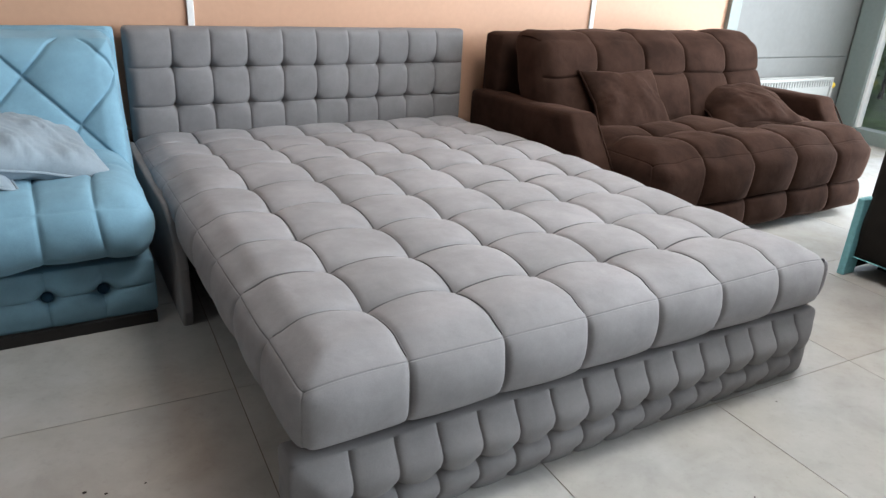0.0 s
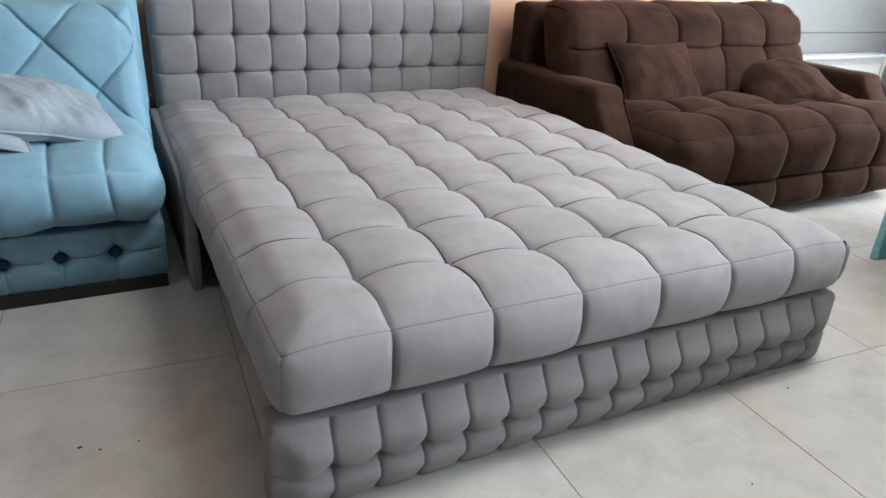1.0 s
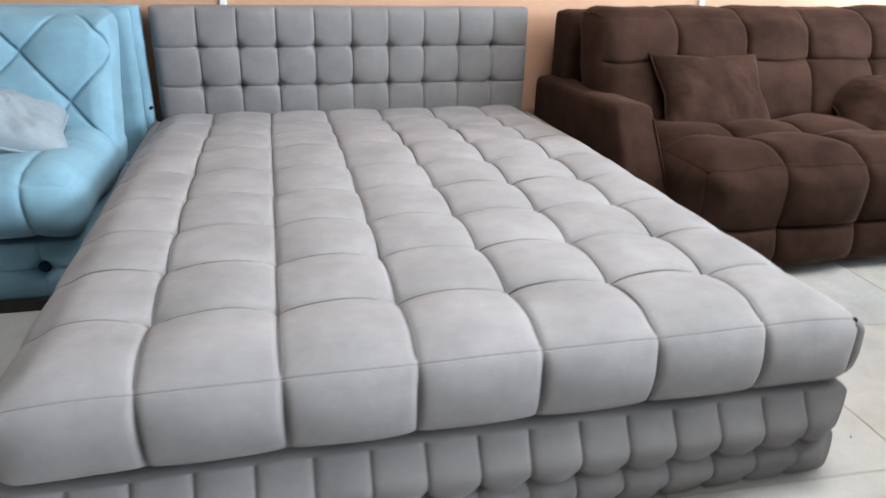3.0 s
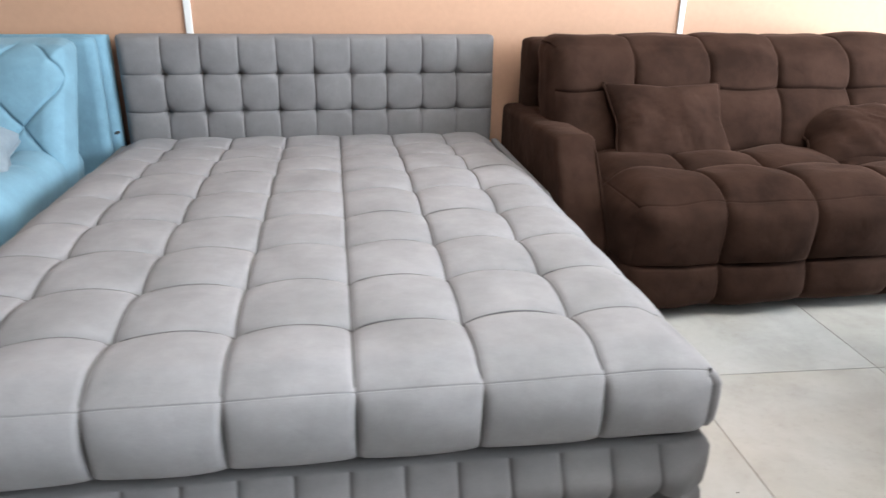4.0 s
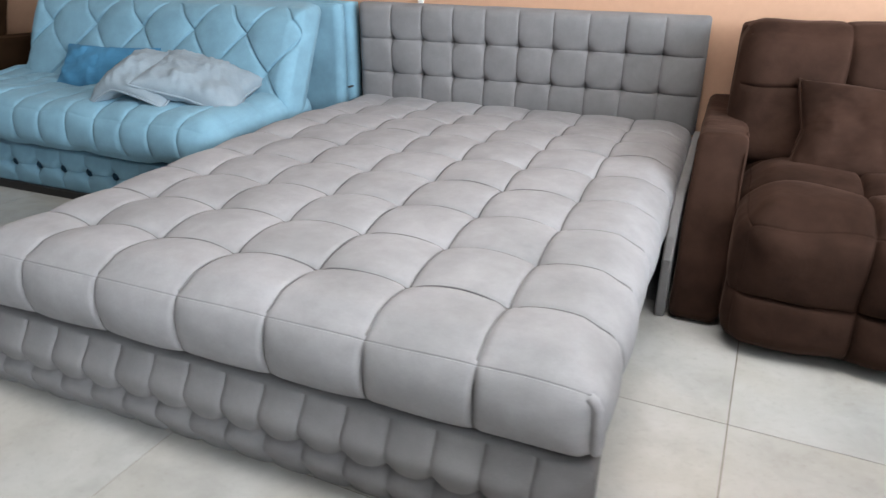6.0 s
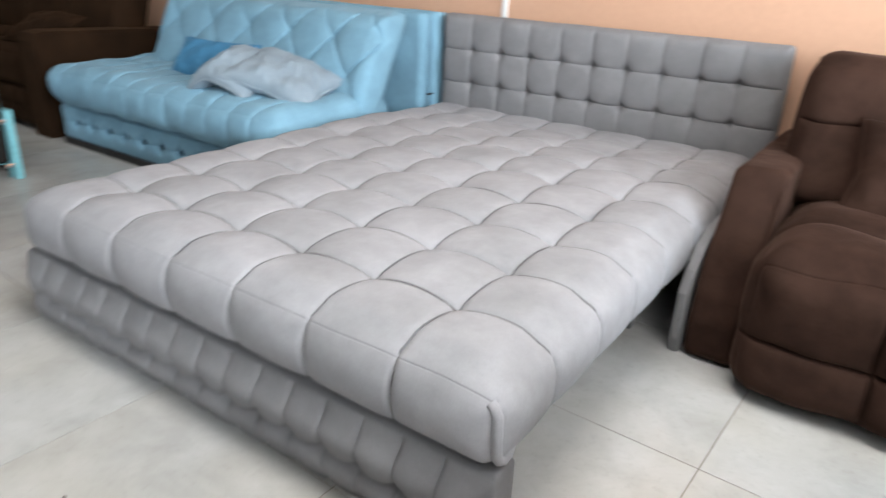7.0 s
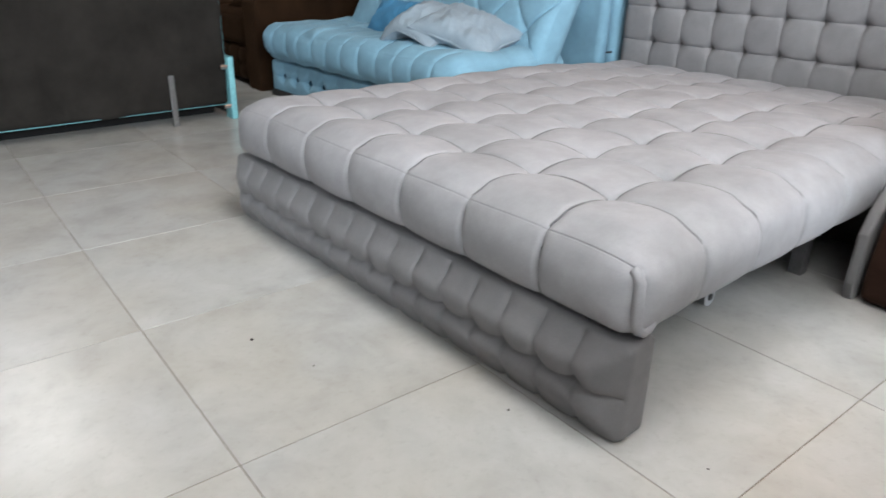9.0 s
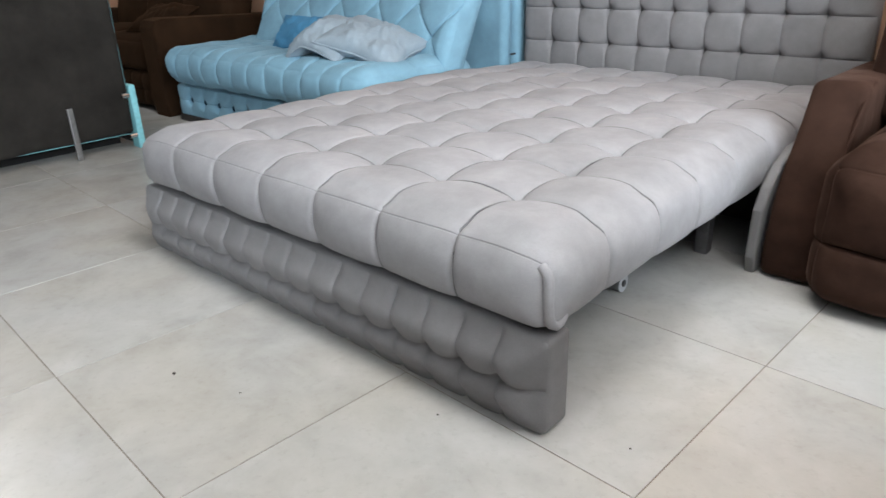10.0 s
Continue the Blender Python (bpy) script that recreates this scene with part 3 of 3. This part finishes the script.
quilted("back_board", (-1.70, 2.012, 0.06), (-0.022, 2.10, 0.775), 0.010, (even(-1.70, -0.022, 24), [2.012, 2.10], even(0.06, 0.775, 12)),
        {}, BLUE, blue, n=2, seed=17, lump=0.004)
quilted("base", (-1.83, 1.080, 0.03), (-0.08, 1.9, 0.208), 0.014, (even(-1.83, -0.08, 12), [1.08, 1.9], [0.03, 0.126, 0.208]),
        {(1, 0): dict(dome=0.008, arch=0.008, rim=0.04, groove=0.003, width=0.004, pit=0.052, pit_width=0.021, pucker=0.005)}, BLUE, blue, n=12, seed=15, edge_bulge=0.003)
# Oversized navy buttons imitate the shade in the tuft pits.
for i in range(1, 12):
    button(blue, (-1.83 + i * 1.75 / 12, 1.091, 0.126), (0, -1, 0), 0.017, PIT_SHADE)
part("pull_tab", box((-0.026, 1.955, 0.392), (-0.012, 1.990, 0.400), 0.002), DARK, blue, "small dark fabric tab")
part("plinth", box((-1.815, 1.062, 0.0), (-0.09, 1.88, 0.034)), DARK, blue)
cushion("cushion", (-0.376, 1.352, 0.495), (0.36, 0.11, -0.104), (-0.04, 0.305, 0.06), 0.44, 0.36, 0.15, BLUE_PALE, "pale blue satin cushion lying across another cushion", 3)
cushion("cushion", (-0.635, 1.26, 0.535), (0.36, 0.03, 0.06), (0.05, 0.33, 0.12), 0.42, 0.36, 0.11, BLUE_PALE, "pale blue satin cushion bent over on the blue sofa seat", 5, bend=-0.09)
cushion("cushion", (-1.02, 1.47, 0.480), (0.42, 0.05, 0.0), (0.0, 0.25, 0.30), 0.50, 0.25, 0.13, BLUE_DEEP, "deep blue velour cushion against the sofa back", 8)

# ---- the chocolate sofa ----
brown = thing("sofa", (2.5, 1.5, 0), "chocolate brown velour sofa with a square-tufted seat and back", "sofa")
QX = even(1.745, 3.275, 5)
quilted("seat", (1.745, 0.872, 0.014), (3.275, 1.62, 0.395), 0.06, (QX, [0.872, 1.16, 1.42, 1.62], [0.014, 0.18, 0.395]),
        {(2, 1): dict(dome=0.017, arch=0.024, rim=0.10, sharp=0.46, groove=0.011, width=0.005), (1, 0): dict(dome=0.026, arch=0.012, sharp=0.42, groove=0.012, width=0.005, c=[0.014, 0.18, 0.395], rim=0.05),
         (0, 0): dict(dome=0.012, arch=0.002, c=[0.014, 0.18, 0.395])}, BROWN, brown, n=15, seed=21, lump=0.010, edge_bulge=0.006, stitch=0.003)
quilted("backrest", (1.665, 1.42, 0.36), (3.195, 1.66, 0.80), 0.08, ([1.665, 1.99, 2.29, 2.585, 2.885, 3.195], [1.42, 1.66], [0.36, 0.62, 0.80]),
        {(1, 0): dict(dome=0.013, arch=0.016, rim=0.06, sharp=0.46, groove=0.009, width=0.005, pit=0.010, pit_width=0.020, pucker=0.003), (2, 1): dict(dome=0.012, arch=0.0)}, BROWN, brown, n=16, seed=22,
        warp=leaned(0, 0.36, 0.40), lump=0.009, edge_bulge=0.006)
quilted("back_board", (1.665, 1.86, 0.06), (3.30, 2.02, 0.775), 0.03, (even(1.665, 3.30, 1), [1.86, 2.02], [0.06, 0.775]),
        {}, BROWN, brown, n=10, seed=23, lump=0.004)


def arm_shape(v):
    """Pulls the arm's upper front back in a soft bow and lets its top fall a little to the rear."""
    v = v.copy()
    back = np.interp(v[:, 2], [0, 0.12, 0.20, 0.30, 0.40, 0.46, 0.52], [0.0, 0.0, 0.02, 0.08, 0.155, 0.20, 0.23])
    k = np.clip((2.0 - v[:, 1]) / 1.015, 0, 1)
    v[:, 1] += back * k
    v[:, 2] -= 0.022 * (1 - k) * (v[:, 2] > 0.3)
    return v


for x0, x1 in ((1.592, 1.735), (3.285, 3.428)):
    quilted("armrest", (x0, 0.985, 0.004), (x1, 2.0, 0.520), 0.028, (even(x0, x1, 1), even(0.985, 2.0, 16), even(0.004, 0.520, 14)),
            {}, BROWN, brown, n=4, seed=25, warp=arm_shape, lump=0.004)
    tube("piping", [(x1 - 0.004, 1.0 + b, z) for b, z in ((0.0, 0.06), (0.004, 0.18), (0.065, 0.30), (0.14, 0.40), (0.19, 0.465), (0.235, 0.500), (0.30, 0.512))], 0.004, BROWN, brown)
cushion("cushion", (2.085, 1.400, 0.515), (0.43, 0.0, -0.005), (-0.02, 0.19, 0.24), 0.46, 0.34, 0.13, BROWN, "chocolate velour cushion leaning on the sofa back", 31, wrinkle=0.3)
cushion("cushion", (2.90, 1.33, 0.480), (0.43, -0.1, 0.0), (0.05, 0.29, 0.11), 0.56, 0.38, 0.14, BROWN, "crumpled dark brown velour cushion lying on the sofa", 33, bend=-0.045, wrinkle=0.5)

# ---- the warm brown sofa further along the wall ----
far = thing("sofa", (-2.75, 1.5, 0), "warm brown velour sofa with a button-tufted base", "sofa")
FARM = [(2.0, 0.0), (1.05, 0.0), (1.04, 0.1), (1.04, 0.52), (1.06, 0.56), (1.12, 0.57), (2.0, 0.54)]
for x0, x1 in ((-2.10, -1.915), (-3.75, -3.57)):
    part("armrest", extrude_profile(FARM, x0, x1, 0.02), BROWN_WARM, far)
quilted("base", (-3.56, 1.08, 0.03), (-2.11, 1.9, 0.24), 0.02, (even(-3.56, -2.11, 10), [1.08, 1.9], [0.03, 0.135, 0.24]),
        {(1, 0): dict(dome=0.016, arch=0.006, rim=0.04)}, BROWN_WARM, far, n=8, seed=41)
for i in range(1, 10):
    button(far, (-3.56 + i * 0.145, 1.075, 0.135), (0, -1, 0), 0.011, BROWN_WARM)
quilted("seat", (-3.56, 1.06, 0.24), (-2.11, 1.7, 0.44), 0.06, (even(-3.56, -2.11, 2), [1.06, 1.7], [0.24, 0.44]),
        {(2, 1): dict(dome=0.03, arch=0.0), (1, 0): dict(dome=0.012, arch=0.0)}, BROWN_WARM, far, n=14, seed=42)
quilted("backrest", (-3.60, 1.55, 0.40), (-2.05, 1.78, 0.92), 0.07, (even(-3.60, -2.05, 3), [1.55, 1.78], [0.40, 0.92]),
        {(1, 0): dict(dome=0.03, arch=0.01)}, BROWN_WARM, far, n=14, seed=43, warp=leaned(0, 0.4, 0.3))
cushion("cushion", (-2.36, 1.33, 0.535), (0.4, 0.05, 0.0), (0.0, 0.34, 0.16), 0.40, 0.32, 0.13, BROWN_WARM, "warm brown velour cushion beside the armrest", 44)


# ---- turquoise sofas seen from behind ----
def lining_folds(v):
    """Slack cloth: slanting folds that gather towards the upper corners."""
    v = v.copy()
    k = np.clip((v[:, 2] - 0.25) / 0.5, 0, 1) * (v[:, 0] > -0.03)
    for slope, width, y0, depth in ((0.55, 0.030, -0.32, 0.013), (0.48, 0.024, -0.47, 0.011), (0.62, 0.034, -0.66, 0.011),
                                    (-0.5, 0.030, -1.15, 0.013), (-0.58, 0.026, -1.42, 0.011), (0.2, 0.04, -0.95, 0.010)):
        d = v[:, 1] - y0 - (v[:, 2] - 0.8) * -slope * 2.2
        v[:, 0] += k * depth * np.exp(-(d / width) ** 2)
    return v


def sofa_from_behind(label):
    """Its back plane is x = 0, the sofa reaches to -x; it runs from y = 0 down to -1.9."""
    s = thing("sofa", (0, 0, 0), label, "sofa", group="turquoise sofas with black lined backs")
    quilted("lining", (-0.10, -1.90, 0.080), (0.0, -0.012, 0.80), 0.006, ([-0.10, 0.0], even(-1.90, -0.012, 40), even(0.080, 0.80, 16)),
            {}, CLOTH, s, "black lining cloth on the back", n=2, seed=55, lump=0.011, warp=lining_folds)
    tube("piping", [(0.002, -1.90, 0.080), (0.002, -0.012, 0.078), (0.002, -0.010, 0.80), (0.002, -1.90, 0.805)], 0.0022, TURQ, s)
    quilted("backrest", (-0.34, -1.90, 0.35), (-0.06, -0.005, 0.835), 0.04, ([-0.34, -0.06], even(-1.90, -0.005, 8), [0.35, 0.835]),
            {(0, 0): dict(dome=0.02, arch=0.01), (2, 1): dict(dome=0.01, arch=0.0)}, TURQ, s, n=9, seed=51)
    quilted("seat", (-1.0, -1.88, 0.13), (-0.11, -0.02, 0.40), 0.05, ([-1.0, -0.11], even(-1.88, -0.02, 6), [0.13, 0.40]),
            {(2, 1): dict(dome=0.02, arch=0.0)}, TURQ, s, n=8, seed=52)
    # Near-black block imitates the shadow under the sofa; no plinth is known there.
    part("plinth", box((-0.90, -1.88, 0.0), (-0.18, -0.02, 0.125)), UNDER_SHADE, s)
    for y0, y1 in ((-0.010, 0.022), (-1.93, -1.90)):
        part("side_board", box((-0.05, y0, 0.0), (0.03, y1, 0.32), 0.006), TURQ, s)
        part("end_panel", box((-0.95, y0 + 0.004, 0.02), (-0.052, y1 - 0.004, 0.78), 0.006), CLOTH, s, "black end panel")
    for z in (0.07, 0.27):
        part("bolt", rod((0.012, -0.045, z), (0.012, -0.008, z), 0.014), CHROME, s, "chrome bolt")
    for y in (-0.30, -1.14, -1.6):
        part("support_leg", box((0.004, y - 0.013, 0.0), (0.016, y + 0.013, 0.25), 0.002), STEEL, s, "flat steel support leg")
    return s


back_sofa = sofa_from_behind("turquoise sofa seen from behind, with a black lined back")
back_sofa.location = (-1.365, 0.590, 0)
other = copy_thing(back_sofa, pose(2.42, -1.52, 0, 0, 0, 180))

# ---- outside ----
rng = random.Random(5)
for k in range(9):
    bx, by = 8.2 + rng.random() * 2.5, -4.5 + k * 1.0 + rng.random() * 0.5
    bush = thing("bush", (bx, by, -0.2), "green leafy bush outside the window", "bush", "bushes outside")
    part("stem", rod((bx, by, -0.2), (bx, by, 0.7), 0.03, 8, 0.015), DIRT, bush)
    verts, faces = [], []
    for i in range(700):
        d = Vector((rng.gauss(0, 1), rng.gauss(0, 1), rng.gauss(0, 1))).normalized() * rng.random() ** 0.4
        c = Vector((bx, by, 0.75)) + Vector((d.x * 0.8, d.y * 0.8, d.z * 0.9))
        e = Vector((rng.gauss(0, 1), rng.gauss(0, 1), rng.gauss(0, 1))).normalized() * 0.06
        f = e.cross(Vector((rng.gauss(0, 1), rng.gauss(0, 1), rng.gauss(0, 1)))).normalized() * 0.03
        b = len(verts)
        verts += [c - e, c + f, c + e, c - f]
        faces.append((b, b + 1, b + 2, b + 3))
    mesh = bpy.data.meshes.new("crown")
    mesh.from_pydata([tuple(v) for v in verts], [], faces)
    tagged(link("crown", mesh, LEAF, bush, smooth=False), kind="stuff")

# ---- crumbs on the floor ----
for x, y, r in ((0.764, -0.356, 0.006), (0.95, -0.30, 0.003), (1.335, -0.078, 0.0035), (1.686, 0.079, 0.003), (-0.35, 0.359, 0.005), (-0.311, 0.336, 0.004), (-0.234, 0.334, 0.003)):
    bm = bmesh.new()
    bmesh.ops.create_icosphere(bm, subdivisions=1, radius=r, matrix=Matrix.Translation((x, y, 0.0015)) @ Matrix.Diagonal((1, 0.7, 0.35, 1)))
    ob = part("crumb", bm, DIRT)
    tagged(ob, "tiny dark crumb lying on the floor tiles", "crumb")

# ---- floor tiles ----
TX, TY, GAP = 0.584, 0.562, 0.0012
TURN_T = Matrix.Translation((1.170, -0.006, 0)) @ Matrix.Rotation(radians(-2.6), 4, 'Z')
tile_mesh = bpy.data.meshes.new("tile")
bm = box((GAP, GAP, -0.012), (TX - GAP, TY - GAP, 0.0), 0.0004, 1)
bm.to_mesh(tile_mesh)
bm.free()
tile_mesh.materials.append(TILE)
for i in range(-13, 8):
    for j in range(-9, 5):
        m = TURN_T @ Matrix.Translation((i * TX, j * TY, 0))
        c = m @ Vector((TX / 2, TY / 2, 0))
        if XL - 0.1 < c.x < XR + 0.1 and YF - 0.1 < c.y < YB + 0.2:
            t = new("tile", tile_mesh)
            t.parent = floor
            t.matrix_basis = m
